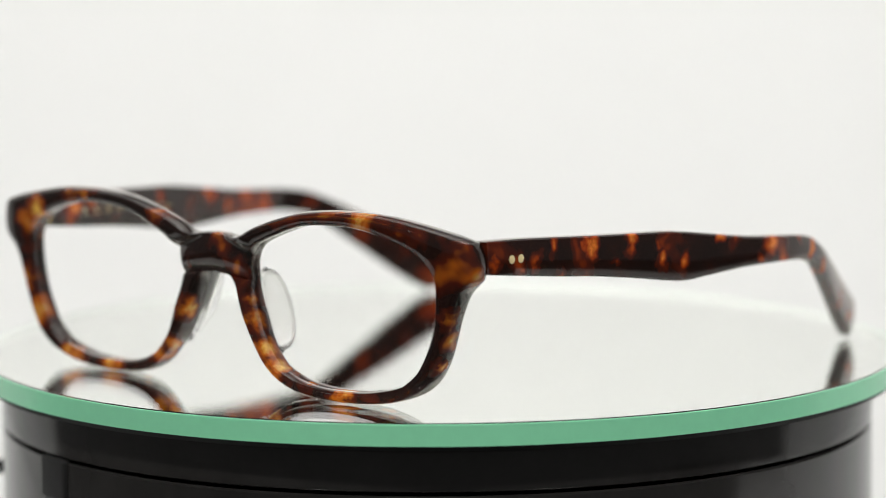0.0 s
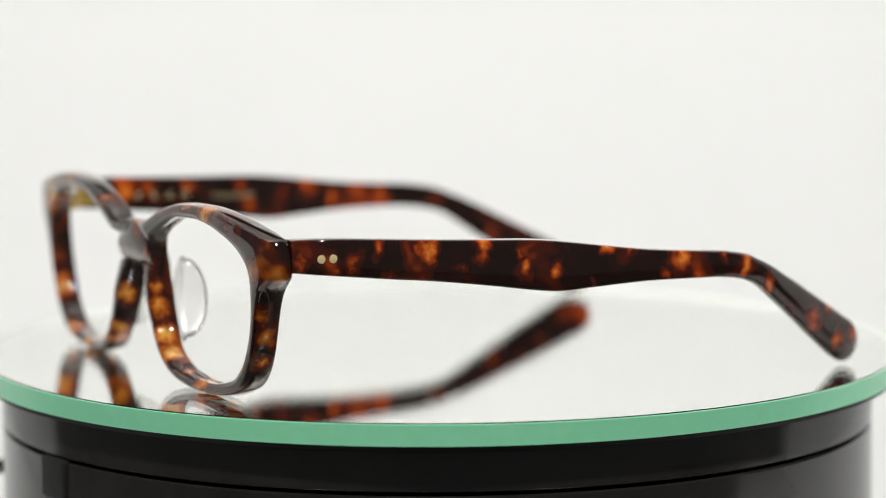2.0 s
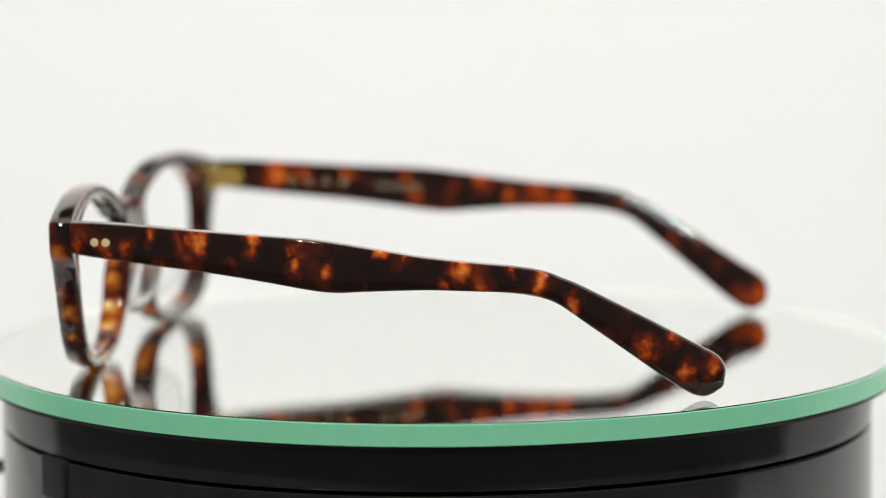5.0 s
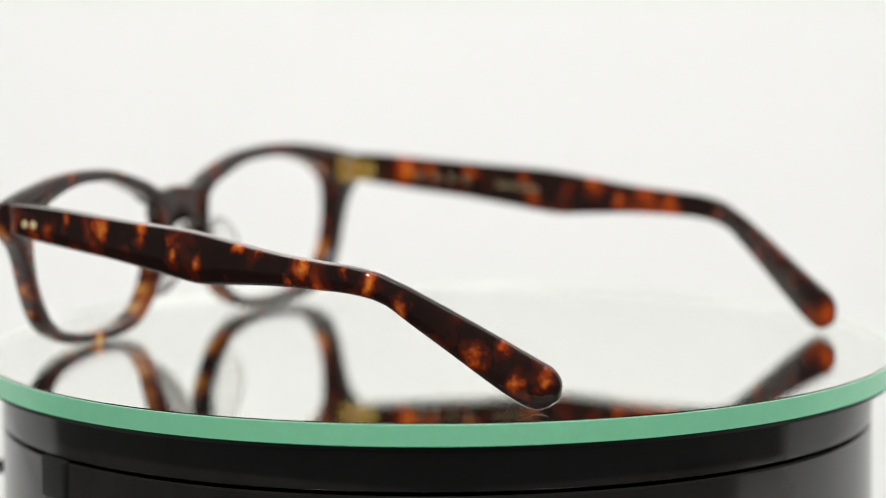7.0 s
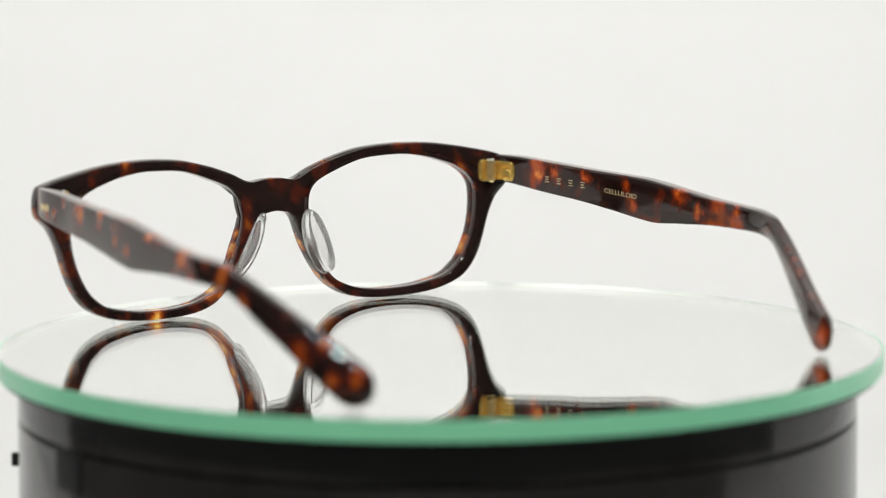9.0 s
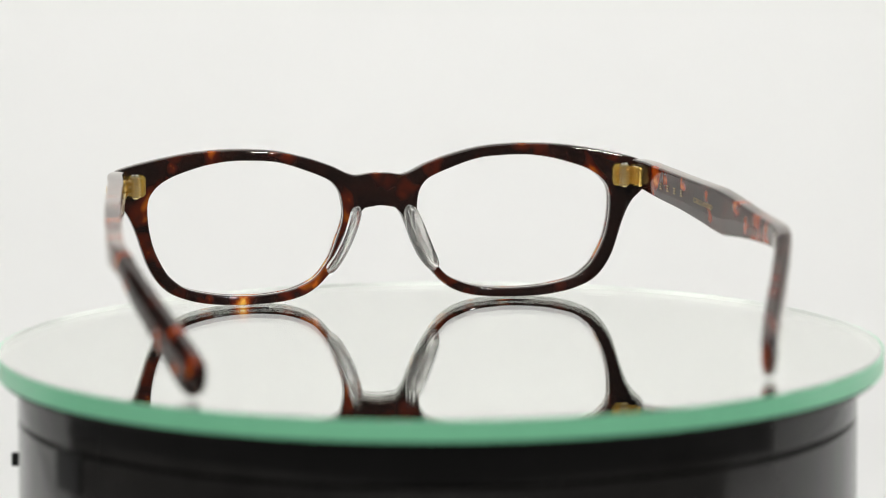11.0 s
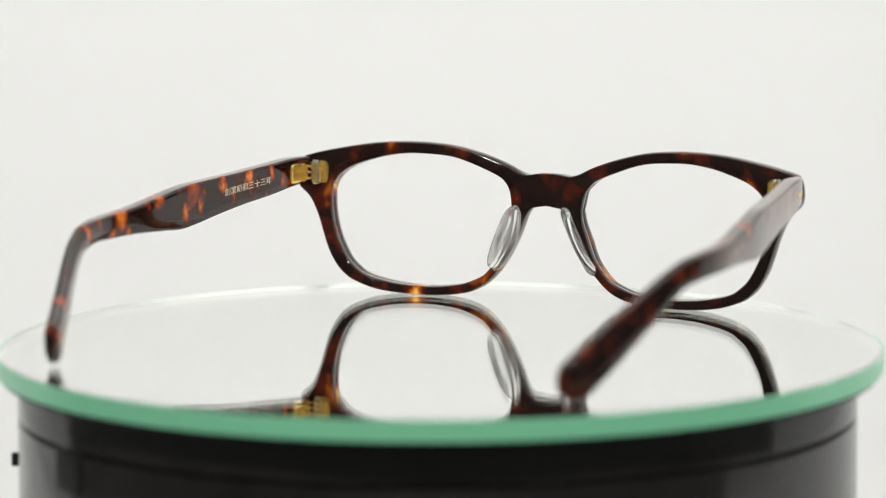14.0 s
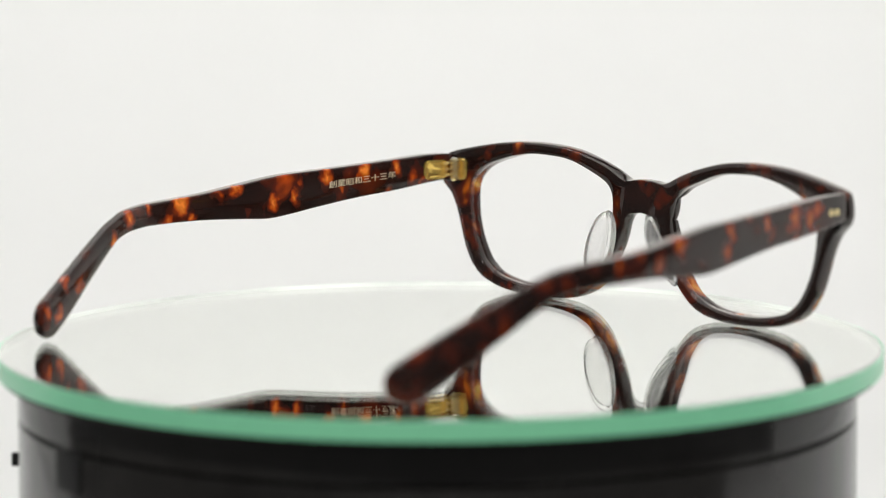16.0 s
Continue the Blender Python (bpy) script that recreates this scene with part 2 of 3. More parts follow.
# ---- the photo tent ----
def sweep():
    """A paper sweep: table, curve and back wall in one piece, with thickness."""
    line = [(y, -0.09) for y in np.linspace(-0.12, 0.35, 12)]
    line += [(0.35 + 0.8 * math.sin(a), 0.71 - 0.8 * math.cos(a)) for a in np.linspace(0.02, math.pi / 2, 90)]
    line += [(1.15, 0.97)]
    bm = bmesh.new()
    rows = [[bm.verts.new((x, y, z + dz)) for y, z in line] for x, dz in ((-0.354, 0), (0.494, 0), (0.494, -0.003), (-0.354, -0.003))]
    for i in range(len(line) - 1):
        for k in range(4):
            bm.faces.new((rows[k][i], rows[(k + 1) % 4][i], rows[(k + 1) % 4][i + 1], rows[k][i + 1]))
    for i in (0, -1):
        bm.faces.new([rows[k][i] for k in range(4)])
    return tagged(part("backdrop", bm, PAPER), "plain white paper sweep under and behind the turntable", "backdrop", kind="structure")


sweep()
table = part("table", rounded_box(1.5, 2.0, 0.03, 0.004, 2), plain("dark_laminate", (0.03, 0.028, 0.027), 0.5, 0.0, 0.25, 25.0))
table.location = (0.05, 0.55, -0.109)
tagged(table, "dark laminate tabletop under the paper sweep", "table", kind="structure")
for x, y, long, name in ((-0.36, 0.63, 1.10, "wall_west"), (0.50, 0.59, 1.16, "wall_east")):
    wall = part(name, rounded_box(0.01, long, 1.06, 0.002, 1), PAPER)
    wall.location = (x, y, 0.44)
    tagged(wall, "white fabric side wall of the photo tent", "wall", kind="structure")
roof = part("ceiling", rounded_box(0.88, 1.3, 0.01, 0.002, 1), PAPER)
roof.location = (0.06, 0.5, 0.98)
tagged(roof, "white fabric roof of the photo tent", "ceiling", kind="structure")


# ---- the turntable ----
R, THICK = 0.1003, 0.0045
MIRROR_Z = -THICK


def turntable():
    base = tagged(new("turntable_base"), "glossy black plastic turntable base with a fine groove on white paper", "turntable")
    base.location = (-0.0006, 0, 0)
    rb = 0.0953
    top = [(0, -0.0056), (rb - 0.0012, -0.0056), (rb - 0.0003, -0.0059), (rb, -0.0068), (rb, -0.0142), (rb - 0.0003, -0.0145)]
    part("collar", lathe(top + [(rb - 0.0016, -0.0146), (0, -0.0146)]), BLACK, base)
    low = [(0, -0.0152), (rb - 0.0010, -0.0152), (rb - 0.0003, -0.0153), (rb, -0.0156), (rb + 0.0001, -0.030), (rb + 0.0003, -0.0855), (rb, -0.0868), (0, -0.0868)]
    part("housing", lathe(low), BLACK, base)
    # black pad standing in for a reflection on the side; plug at its edge
    a = radians(214.6)
    refl = part("reflection_pad", rounded_box(0.0022, 0.0100, 0.0090, 0.0009), RUBBER, base, "matt black pad standing in for a dark reflection")
    refl.matrix_local = pose(0.0950 * math.cos(a), 0.0950 * math.sin(a), -0.0192, rz=math.degrees(a))
    a = radians(181)
    plug = part("plug", lathe([(0, -0.0018), (0.0008, -0.0018), (0.0009, -0.0015), (0.0009, 0.0010), (0.0007, 0.0012), (0, 0.0012)], 20), RUBBER, base, "small black plug")
    plug.matrix_local = pose(0.0966 * math.cos(a), 0.0966 * math.sin(a), -0.0262)
    stem = part("plug_stem", rounded_box(0.002, 0.0010, 0.0010, 0.0003, 1), RUBBER, base)
    stem.matrix_local = pose(0.0953 * math.cos(a), 0.0953 * math.sin(a), -0.0262, rz=1)
    for k in range(3):
        a = radians(60 + 120 * k)
        foot = part("foot", lathe([(0, -0.0899), (0.008, -0.0899), (0.0085, -0.0893), (0.0085, -0.0868), (0, -0.0868)], 24), RUBBER, base)
        foot.location = (0.07 * math.cos(a), 0.07 * math.sin(a), 0)
    return base


def mirror_disc():
    disc = tagged(new("mirror_disc"), "round glass mirror plate with a pale green ground edge", "mirror")
    c = 0.00018
    r = R - 0.0002
    plate = part("glass_plate", lathe([(0, 0), (r - c, 0), (r, -c)], 256), GLASS, disc)
    plate.visible_shadow = False
    part("edge_band", lathe([(r + 0.0001, -c), (r + 0.0003, -c), (r + 0.0004, -c - 0.0001), (r + 0.0004, -THICK), (r + 0.0001, -THICK), (r + 0.0001, -c)], 256), EDGE, disc, "pale green ground glass edge")
    part("inner_edge", lathe([(r - 0.0003, -c - 0.0003), (r, -c - 0.0002), (r, -THICK + 0.0003), (r - 0.0003, -THICK + 0.0003), (r - 0.0003, -c - 0.0003)], 256), FROST, disc, "pale frosted glass seen through the plate")
    part("silvering", lathe([(0, -THICK + 0.0002), (r, -THICK + 0.0002), (r, -THICK), (0, -THICK)], 256), SILVER, disc, "bright silvered mirror back")
    part("backing", lathe([(0, -THICK - 0.0001), (r - 0.0004, -THICK - 0.0001), (r - 0.0006, -THICK - 0.0011), (0, -THICK - 0.0011)], 256), RUBBER, disc, "black painted mirror backing")
    rng = random.Random(4)
    bm = bmesh.new()
    for _ in range(26):
        a, d, k = rng.uniform(0, 6.283), R * math.sqrt(rng.random()) * 0.96, rng.uniform(0.00005, 0.00013)
        m = Matrix.Translation((d * math.cos(a), d * math.sin(a), k * 0.4)) @ Matrix.Diagonal((k * rng.uniform(1, 2.5), k, k * 0.5, 1))
        bmesh.ops.create_icosphere(bm, subdivisions=1, radius=1, matrix=m)
    tagged(part("dust", bm, PAPER, disc, "tiny white dust specks"), kind="stuff")
    return disc


base = turntable()
disc = mirror_disc()

# ---- the spectacles; millimetres in the frame's own space ----
X0 = -1.0
DROP = 0.25
INNER = [(9.3, 22.2), (9.7, 26.0), (10.7, 28.4), (12.4, 30.2), (15.2, 31.6), (18.0, 32.7), (22.2, 34.2), (26.4, 35.2), (32.0, 35.6),
         (37.5, 35.6), (43.1, 34.8), (47.3, 33.7), (51.4, 32.3), (54.2, 30.8), (56.3, 28.9), (57.5, 26.8), (57.8, 24.0),
         (57.5, 19.8), (56.6, 15.6), (55.2, 12.1), (53.2, 8.6), (51.2, 6.6), (48.7, 4.9), (44.5, 3.7), (38.9, 2.8), (31.9, 2.5),
         (26.3, 2.9), (22.1, 3.7), (17.9, 5.4), (15.8, 7.0), (13.7, 9.6), (12.3, 12.2), (10.8, 16.2), (9.7, 19.4)]
OUTER = [(0, 31.9), (2.5, 31.8), (4.4, 31.5), (6.1, 31.4), (8.2, 32.0), (11.0, 33.4), (13.8, 34.5), (18.0, 35.9), (25.0, 37.6), (32.0, 38.3),
         (38.9, 38.4), (45.9, 38.0), (52.8, 37.0), (60.0, 35.6), (64.5, 34.4), (65.7, 33.5), (66.4, 31.5), (66.6, 29.0), (66.1, 27.0), (64.9, 25.7), (63.4, 24.2),
         (62.0, 21.8), (60.6, 18.3), (59.3, 14.2), (57.9, 10.4), (55.6, 6.6), (52.6, 3.9), (48.7, 2.2), (44.5, 1.1), (38.9, 0.45),
         (31.9, 0.25), (26.3, 0.55), (22.1, 1.2), (18.6, 2.4), (15.8, 4.2), (13.7, 6.3), (12.2, 8.2), (10.1, 11.4), (8.0, 15.5),
         (6.4, 19.2), (5.3, 21.6), (3.9, 23.2), (2.2, 23.85), (0, 24.0)]


def ease(t):
    t = min(1, max(0, t))
    return t * t * (3 - 2 * t)


def y_back(x, z):
    """The rear surface of the front: a gentle wrap, leaning back at the bottom."""
    nose = math.exp(-((abs(x - X0) - 7) / 7) ** 2) * ease((32 - z) / 12) * ease((z - 2) / 9)
    return 68.8 - 3.6 * (x / 60) ** 2 - 0.05 * (30 - z) - 0.014 * x - 1.2 * nose


def front_frame(parent):
    """Both rims, bridge and end pieces as one carved piece with rounded edges."""
    cu, cz = 33.5, 19.2
    inner = spline(INNER, 6, True)
    ang = sorted((math.atan2(z - cz, u - cu), math.hypot(u - cu, z - cz)) for u, z in inner)
    table = [(a - 2 * math.pi, r) for a, r in ang] + ang + [(a + 2 * math.pi, r) for a, r in ang]
    ta, tr = [a for a, r in table], [r for a, r in table]
    rim = [(u, z, 1.0) for u, z in spline(OUTER, 6)]
    rim[0], rim[-1] = (0.0, rim[0][1], 0.0), (0.0, rim[-1][1], 0.0)
    rim += [(0.0, 24.0 + 7.9 * k / 9, 0.0) for k in range(1, 9)]
    bm = bmesh.new()
    halves = []
    for sx in (1, -1):
        rings = []
        for u, z, free in rim:
            a = math.atan2(z - cz, u - cu)
            r = float(np.interp(a, ta, tr))
            iu, iz = cu + r * math.cos(a), cz + r * math.sin(a)
            length = math.hypot(u - iu, z - iz)
            mid_x = X0 + sx * (u + iu) / 2
            thick = 4.9 - 1.0 * (1 - min(1, u / 8.0) ** 2) + 0.9 * math.exp(-((abs(mid_x - X0) - 8) / 6) ** 2) * ease((32 - (z + iz) / 2) / 12)
            thick -= 0.9 * (1 - ease(u / 7)) * ((z - 27.9) / 4) ** 2
            rb, rf = min(0.6, length * 0.3), min(1.35, length * 0.4)
            ob, of = rb * free, rf * free
            prof = [(rb, 0), (length * 0.5, 0), (length - ob, 0), (length - 0.3 * ob, 0.3 * ob), (length, ob), (length + 0.12 * free, thick * 0.3), (length + 0.17 * free, thick * 0.5), (length + 0.1 * free, thick * 0.66),
                    (length, thick - of), (length - 0.1 * of, thick - 0.6 * of), (length - 0.3 * of, thick - 0.3 * of), (length - 0.6 * of, thick - 0.1 * of), (length - of, thick),
                    (length * 0.75, thick + 0.14), (length * 0.5, thick + 0.2), (length * 0.25, thick + 0.14), (0.5, thick), (0.15, thick - 0.15), (0, thick - 0.5), (0, thick * 0.5 + 0.3), (0.12, thick * 0.5), (0, thick * 0.5 - 0.3), (0, rb), (0.3 * rb, 0.3 * rb)]
            ring = []
            for s, d in prof:
                pu, pz = iu + (u - iu) * s / length, iz + (z - iz) * s / length
                x = X0 + sx * pu
                ring.append(bm.verts.new((x / 1000, (y_back(x, pz) + d) / 1000, (pz - DROP) / 1000)))
            rings.append(ring)
        grid_skin(bm, rings, True)
    bmesh.ops.remove_doubles(bm, verts=bm.verts, dist=2e-6)
    seam = [f for f in bm.faces if all(abs(v.co.x - X0 / 1000) < 3e-6 for v in f.verts)]
    bmesh.ops.delete(bm, geom=seam, context="FACES")
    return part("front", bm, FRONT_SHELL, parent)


STATIONS = [((64.9, 34.0), (64.9, 27.8)), ((64.3, 34.2), (64.3, 27.7)), ((57.7, 34.2), (57.7, 27.0)), ((46.7, 33.6), (46.7, 25.8)), ((36.0, 33.0), (36.0, 24.8)),
            ((25.0, 32.5), (25.0, 23.4)), ((16.0, 32.1), (16.0, 22.1)), ((10.0, 31.5), (10.0, 21.55)), ((2.6, 30.5), (2.6, 22.0)),
            ((-8.7, 29.0), (-8.7, 22.6)), ((-20.0, 28.1), (-19.6, 22.6)), ((-26.5, 27.65), (-25.5, 22.4)), ((-31.8, 26.9), (-29.8, 21.9)),
            ((-35.4, 25.6), (-32.6, 21.2)), ((-38.8, 24.2), (-35.4, 19.9)), ((-45.2, 20.9), (-41.0, 15.9)), ((-51.8, 17.4), (-46.5, 11.9)), ((-58.4, 13.8), (-52.0, 7.8)),
            ((-62.2, 11.7), (-56.2, 4.8)), ((-64.7, 10.3), (-59.0, 3.0)), ((-66.0, 9.0), (-61.0, 2.0)), ((-66.8, 7.5), (-62.8, 1.75)), ((-66.9, 6.1), (-64.4, 2.2)), ((-66.6, 4.7), (-65.6, 3.1))]
LEFT_X = [(-67.0, -65.3), (-60, -67.7), (-53, -70.2), (-45, -73.2), (-37, -75.9), (-29, -77.3), (-20, -77.7), (-6, -76.6), (12, -74.9), (38.7, -71.6), (48, -70.3), (59, -69.3), (63.5, -68.3), (65, -67.7)]
RIGHT_X = [(-69.5, 58.3), (-60, 61.8), (-53, 64.8), (-45, 68.3), (-37, 71.5), (-29, 74.2), (-20, 75.0), (-6, 74.2), (12, 72.7), (38.7, 69.4), (48, 68.1), (59, 66.7), (63.5, 65.9), (65, 65.4)]
LEFT_X, RIGHT_X = spline(LEFT_X, 8), spline(RIGHT_X, 8)
THICKNESS = [(-68, 3.6), (-30, 3.7), (0, 3.8), (40, 3.9), (65, 3.9)]


def settle(y, z):
    """Lets the temple tips down on to the plate."""
    return z - 0.2 - 1.05 * min(1, max(0, (-25 - y) / 38))


def temple(parent, xs, sign, stretch, ahead, shell, label):
    """sign: the way from the outer face to the inner one along x."""
    top = spline([a for a, b in STATIONS], 8)
    low = spline([b for a, b in STATIONS], 8)
    bm = bmesh.new()
    rings = []
    for (yt, zt), (yl, zl) in zip(top, low):
        ring = []
        h = math.hypot(yt - yl, zt - zl)
        ym = (yt + yl) / 2
        yw = ym - stretch * (65 - ym) / 130
        th = interp(yw, THICKNESS)
        near_end = math.sqrt(1 - (1 - min(1, max(0.06, (ym + 66.7) / 5.0))) ** 2)
        inset = th * 0.5 * (1 - near_end)
        # crisp edges along the shaft, a rounder section towards the tip
        r = min(0.6 + 0.85 * ease((-18 - ym) / 20), h * 0.32, th * 0.45)
        bow = 0.1 + 0.15 * ease((-18 - ym) / 20)
        corners = []
        for cx, cz, a0 in ((r, r, 180), (th - r, r, 270), (th - r, h - r, 0), (r, h - r, 90)):
            for k in range(5):
                turn = radians(a0 + 22.5 * k)
                corners.append((cx + r * math.cos(turn), cz + r * math.sin(turn)))
        corners.insert(10, (th + bow, h / 2))
        corners.append((-bow, h / 2))
        for a, b in corners:
            f = b / h
            y, z = yt + (yl - yt) * f, zt + (zl - zt) * f
            y -= stretch * (65 - y) / 130 - ahead * max(0, y + 20) / 85
            depth = inset + a * (th - 2 * inset) / th
            x = interp(y, xs) + sign * depth
            ring.append(bm.verts.new((x / 1000, y / 1000, settle(y, z) / 1000)))
        rings.append(ring)
    mid = sum((v.co for v in rings[-1]), Vector()) / len(rings[-1])
    for scale, out in ((0.85, 0.15), (0.55, 0.32), (0.2, 0.42)):
        push = Vector((0, -0.0008, -0.0004)) * out
        rings.append([bm.verts.new(mid + (v.co - mid) * scale + push) for v in rings[len(top) - 1]])
    grid_skin(bm, rings, False)
    bm.faces.new(rings[0])
    bm.faces.new(rings[-1])
    return part("temple", bm, shell, parent, label)


def plate_mesh(w, h, t, r):
    """A plate with rounded corners and a raised border, thin along y."""
    bm = bmesh.new()
    loop = []
    for cx, cz, a0 in ((1, 1, 0), (-1, 1, 90), (-1, -1, 180), (1, -1, 270)):
        for k in range(6):
            a = radians(a0 + 18 * k)
            loop.append((cx * (w / 2 - r) + r * math.cos(a), cz * (h / 2 - r) + r * math.sin(a)))
    e = t * 0.35
    rings = []
    for y, inset in ((t / 2, 0), (-t / 2 + e, 0), (-t / 2 + 0.3 * e, 0.3 * e), (-t / 2, e), (-t / 2, e + 0.0003), (-t / 2 + 0.0002, e + 0.0005)):
        rings.append([bm.verts.new((x * (1 - 2 * inset / w), y, z * (1 - 2 * inset / h))) for x, z in loop])
    grid_skin(bm, rings, False)
    bm.faces.new(rings[0])
    bm.faces.new(rings[-1])
    return bm


def hinge(parent, side, xs):
    """Gold seven-barrel hinge: a plate on the front, stacked barrels and a leaf on the temple."""
    inner = lambda y: (interp(y, xs) - side * (interp(y, THICKNESS) + 0.1))
    z = 30.2
    ux = X0 + side * 60.5
    h = tagged(new("hinge"), "polished gold barrel hinge")
    h.parent = parent
    slope = math.degrees(math.atan(2 * 3.6 * ux / 3600))
    plate = part("front_plate", plate_mesh(0.0046, 0.0056, 0.0011, 0.0013), GOLD, h)
    plate.matrix_local = pose(ux / 1000, (y_back(ux, 30.5) - 0.3) / 1000, z / 1000, rz=-slope)
    bx = X0 + side * 60.9
    by = y_back(bx, 30.5) - 1.45
    for k in range(7):
        bm = lathe([(0, -0.00028), (0.0011, -0.00026), (0.00135, -0.00014), (0.00135, 0.00014), (0.0011, 0.00026), (0, 0.00028)], 24)
        barrel = part("barrel", bm, BARREL, h)
        barrel.location = (bx / 1000, by / 1000, z / 1000 + (k - 3) * 0.00074)
    pin = part("pin", lathe([(0, -0.0027), (0.0006, -0.0027), (0.0006, 0.0027), (0, 0.0027)], 16), STEEL, h, "steel hinge pin")
    pin.location = (bx / 1000, by / 1000, z / 1000)
    screw = part("screw", lathe([(0, 0), (0.0009, 0), (0.001, 0.0002), (0.0007, 0.00055), (0, 0.0006)], 20), STEEL, h, "small steel screw head")
    screw.location = (bx / 1000, by / 1000, z / 1000 + 0.0025)
    cap = part("end_cap", lathe([(0, 0.0001), (0.0009, 0.0001), (0.001, -0.0001), (0.0007, -0.00045), (0, -0.0005)], 20), BARREL, h)
    cap.location = (bx / 1000, by / 1000, z / 1000 - 0.0025)
    y0, y1 = 64.2, 57.0
    tilt = math.degrees(math.atan2(inner(y0) - inner(y1), y0 - y1))
    leaf = part("temple_leaf", plate_mesh((y0 - y1) / 1000, 0.0049, 0.0012, 0.0016), GOLD, h)
    leaf.matrix_local = pose(inner((y0 + y1) / 2) / 1000, (y0 + y1) / 2000, (z - 0.1) / 1000, rz=-tilt - 90 * side)
    # the temple's knuckles reach over to the barrels
    for k in (-2, 0, 2):
        tongue = part("tongue", rounded_box(0.0022, 0.0007, 0.00058, 0.00012, 1), BARREL, h)
        tongue.matrix_local = pose((inner(63.9) - side * 0.7) / 1000, 0.0637, z / 1000 + k * 0.00074, rz=-tilt - 90 * side)
    return h


def rivets(parent, xs, side):
    for y in (60.0, 57.6):
        bm = lathe([(0, 0), (0.00082, 0), (0.00086, 0.00005), (0.00082, 0.0001), (0.0004, 0.00014), (0, 0.00015)], 24)
        r = part("rivet", bm, RIVET, parent, "round gold rivet head")
        r.matrix_local = pose((interp(y, xs) + side * 0.12) / 1000, y / 1000, 30.2 / 1000, 0, 90 * side, 0)


def nose_pad(parent, side):
    """A clear D-shaped pad: a flat slab with a rounded edge, its root on the rim, standing out to the rear."""
    bm = bmesh.new()
    bmesh.ops.create_uvsphere(bm, u_segments=48, v_segments=32, radius=1)
    for v in bm.verts:
        x, y, z = v.co
        edge = math.hypot(y, z)
        slab = math.copysign(min(1.0, 1.25 * math.sqrt(max(0.0, 1 - edge ** 6))), x) if abs(x) > 1e-6 else 0.0
        grow = 1.06 if y > 0 else 1.0
        v.co = (0.00115 * slab * (1.0 + 0.35 * y), (0.0048 if y < 0 else 0.0020) * y, 0.0087 * z * grow)
        v.co.x += side * (v.co.y * -0.30 + 0.0012 * z * z * (1 if y < 0 else 0.6))
    pad = part("nose_pad", bm, PAD, parent, "clear plastic nose pad")
    pad.matrix_local = pose((X0 + side * 9.1) / 1000, 0.0648, 15.5 / 1000, 8, -23 * side, 0)
    return pad


def print_on(parent, text, xs, side, y_start, y_end, z_start, z_end, height, ink, name):
    """Gold lettering on the inner face of a temple."""
    cu = bpy.data.curves.new(name, "FONT")
    cu.body, cu.size, cu.extrude = text, 1.0, 0.02
    tmp = new(name, cu)
    bpy.context.view_layer.update()
    me = bpy.data.meshes.new_from_object(tmp.evaluated_get(bpy.context.evaluated_depsgraph_get()))
    bpy.data.objects.remove(tmp)
    co = np.array([v.co for v in me.vertices])
    if len(co) == 0:
        return
    lo, hi = co.min(0), co.max(0)
    for v in me.vertices:
        f = (v.co.x - lo[0]) / (hi[0] - lo[0])
        g = (v.co.y - lo[1]) / (hi[1] - lo[1])
        y = y_start + (y_end - y_start) * f
        x = interp(y, xs) - side * (interp(y, THICKNESS) + 0.12 + 0.03 * (1 if v.co.z > 0 else -1))
        v.co = (x / 1000, y / 1000, (z_start + (z_end - z_start) * f + height * (g - 0.5)) / 1000)
    start = Vector((interp(y_start, xs), y_start, z_start)) / 1000
    me.transform(Matrix.Translation(-start))
    me.materials.append(ink)
    ob = new(name, me)
    ob.parent = parent
    ob.location = start
    return tagged(ob, "small pale gold lettering")


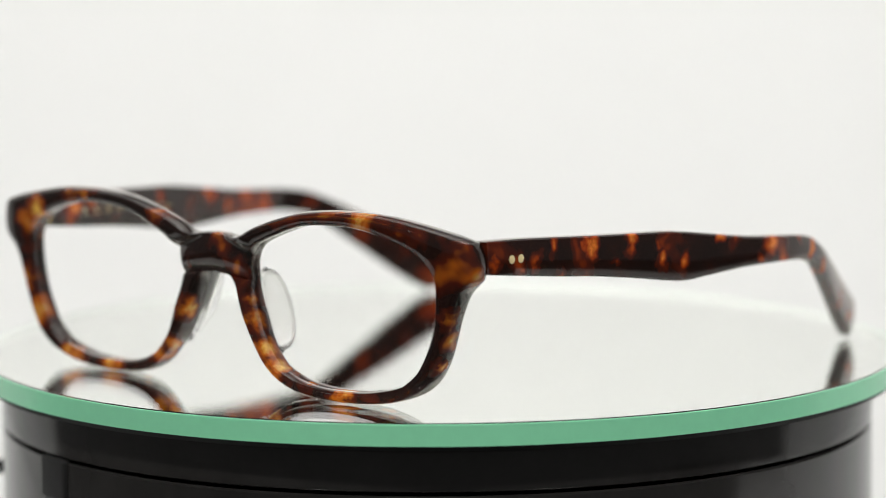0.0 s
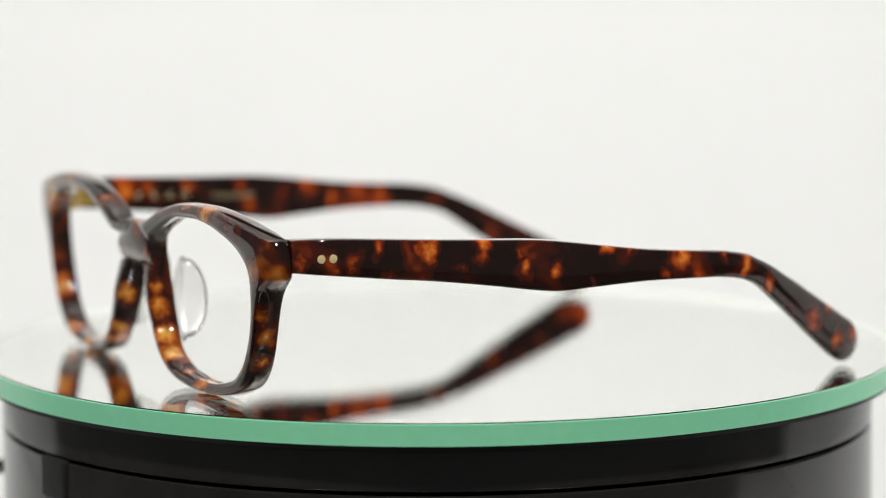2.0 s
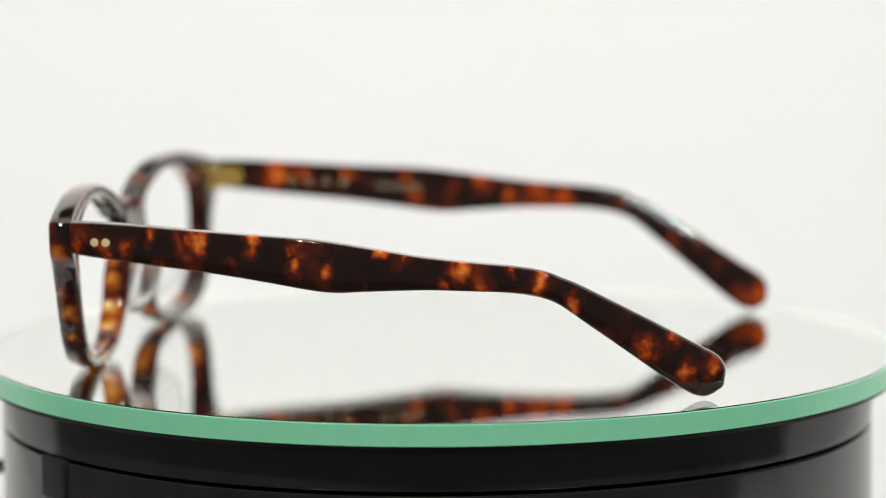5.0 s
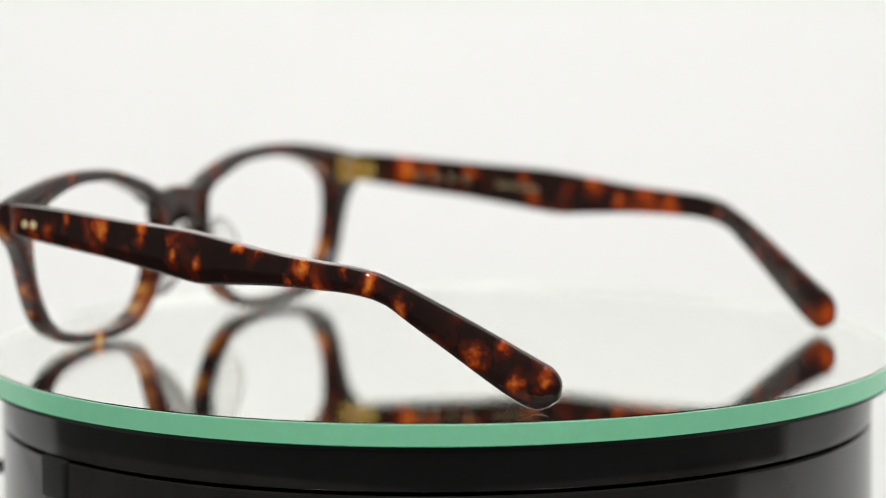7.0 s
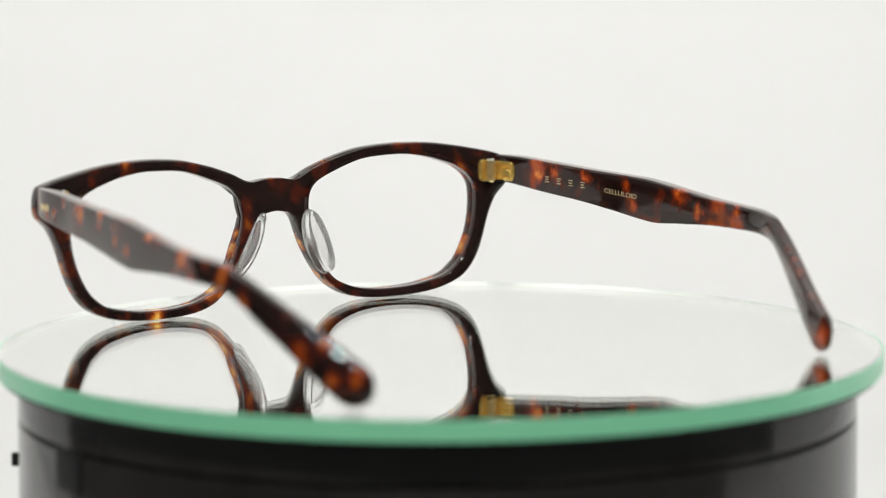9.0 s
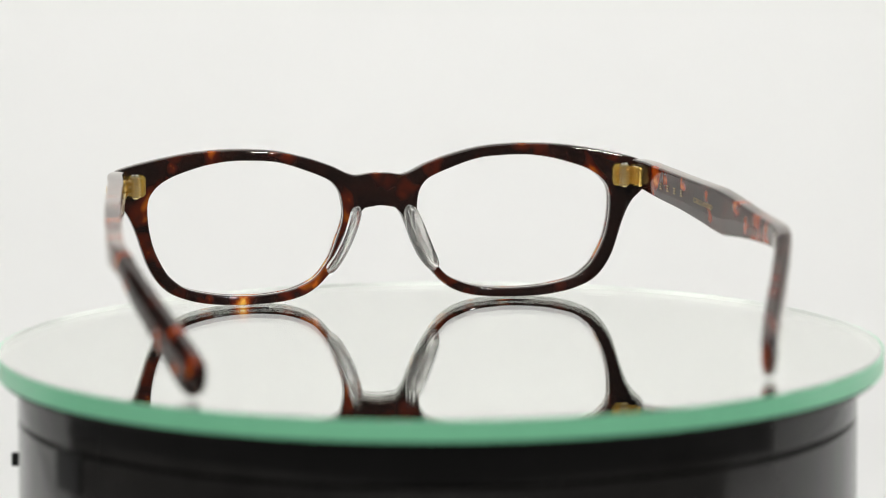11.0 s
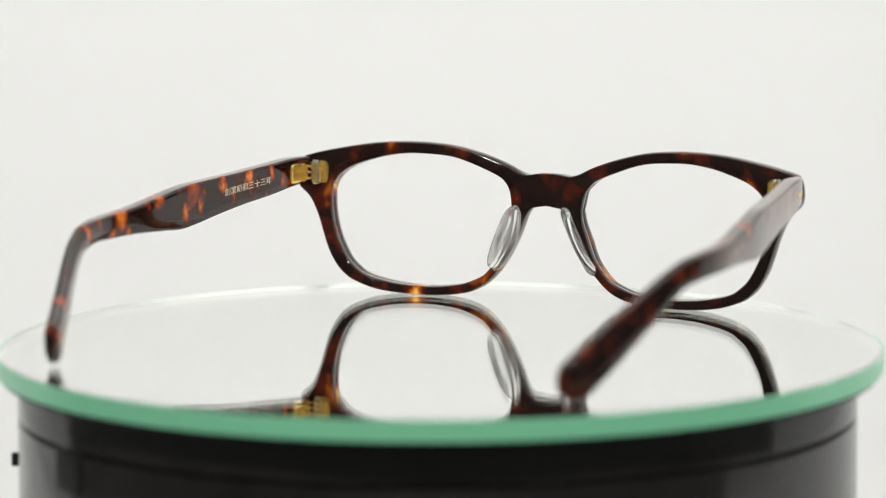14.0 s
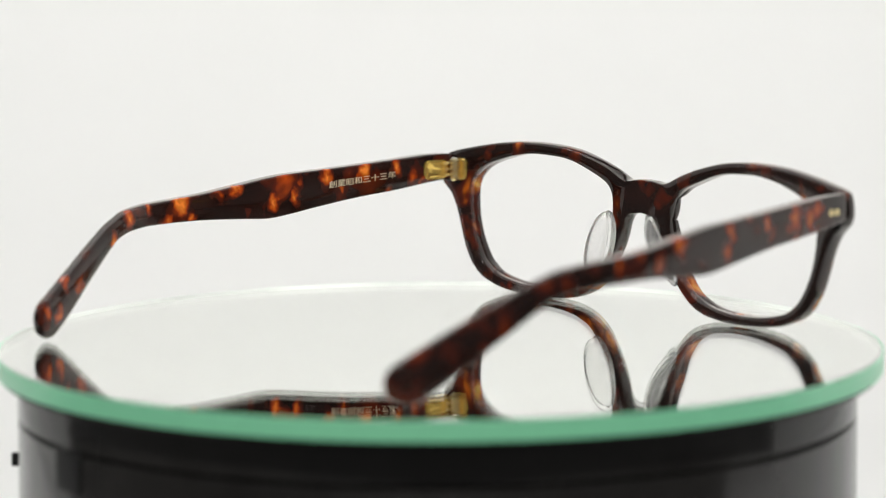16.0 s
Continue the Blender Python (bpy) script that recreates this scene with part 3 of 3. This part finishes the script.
def bars_on(parent, xs, side, y_start, y_end, z_start, z_end, height, count, name):
    """Plain marks in place of a maker's name."""
    step = (y_end - y_start) / count
    for k in range(count):
        y = y_start + step * (k + 0.5)
        x = interp(y, xs) - side * (interp(y, THICKNESS) + 0.13)
        bm = bmesh.new()
        for dz, wide in ((0.38, 0.42), (0.0, 0.30), (-0.38, 0.46)):
            size = Matrix.Diagonal((0.0001, abs(step) * wide / 1000, height * 0.16 / 1000, 1))
            bmesh.ops.create_cube(bm, size=1, matrix=Matrix.Translation((0, 0, dz * height / 1000)) @ size)
        b = part(name, bm, DULL_GOLD, parent, "plain pale gold mark", False)
        b.location = (x / 1000, y / 1000, (z_start + (z_end - z_start) * (k + 0.5) / count) / 1000)


def spectacles():
    g = tagged(new("spectacles"), "tortoiseshell celluloid spectacles with open temples standing on the mirror", "glasses")
    front_frame(g)
    left = temple(g, LEFT_X, 1, 0.0, 0.5, LEFT_SHELL, "dark tortoiseshell temple with amber flecks")
    right = temple(g, RIGHT_X, -1, 2.3, -0.8, RIGHT_SHELL, "dark tortoiseshell temple with red and amber clouds")
    rivets(left, LEFT_X, -1)
    rivets(right, RIGHT_X, 1)
    hinge(g, -1, LEFT_X)
    hinge(g, 1, RIGHT_X)
    nose_pad(g, -1)
    nose_pad(g, 1)
    print_on(left, "\u5275\u696d\u662d\u548c\u4e09\u5341\u4e09\u5e74", LEFT_X, -1, 28.0, 48.0, 28.5, 29.8, 1.8, PALE_GOLD, "lettering")
    print_on(right, "CELLULOID", RIGHT_X, 1, 25.5, 14.5, 28.0, 27.2, 1.15, DULL_GOLD, "lettering")
    bars_on(right, RIGHT_X, 1, 47.5, 31.0, 29.2, 28.6, 1.6, 4, "mark")
    return g


glasses = spectacles()


# ---- the turning plate carries the spectacles round ----
TURNS = [(0.0, 139.65), (1.0, 128.13), (2.0, 116.50), (3.0, 104.84), (4.0, 93.17), (5.0, 81.52), (6.0, 69.89), (7.0, 58.26), (8.0, 46.64), (9.0, 34.99), (10.0, 23.32), (11.0, 11.61), (12.0, -0.12), (13.0, -11.84), (14.0, -23.52), (15.0, -35.07), (16.0, -46.38)]


def motions():
    rows = [(t, pose(0, 0, 0, 0, 0, a)) for t, a in TURNS]
    walk(disc, rows)
    walk(glasses, rows)
    walk(focus, [(0.0, pose(0, -0.082, 0)), (8.2, pose(0, -0.082, 0)), (8.37, pose(0, 0.056, 0)), (16.0, pose(0, 0.056, 0))])


motions()
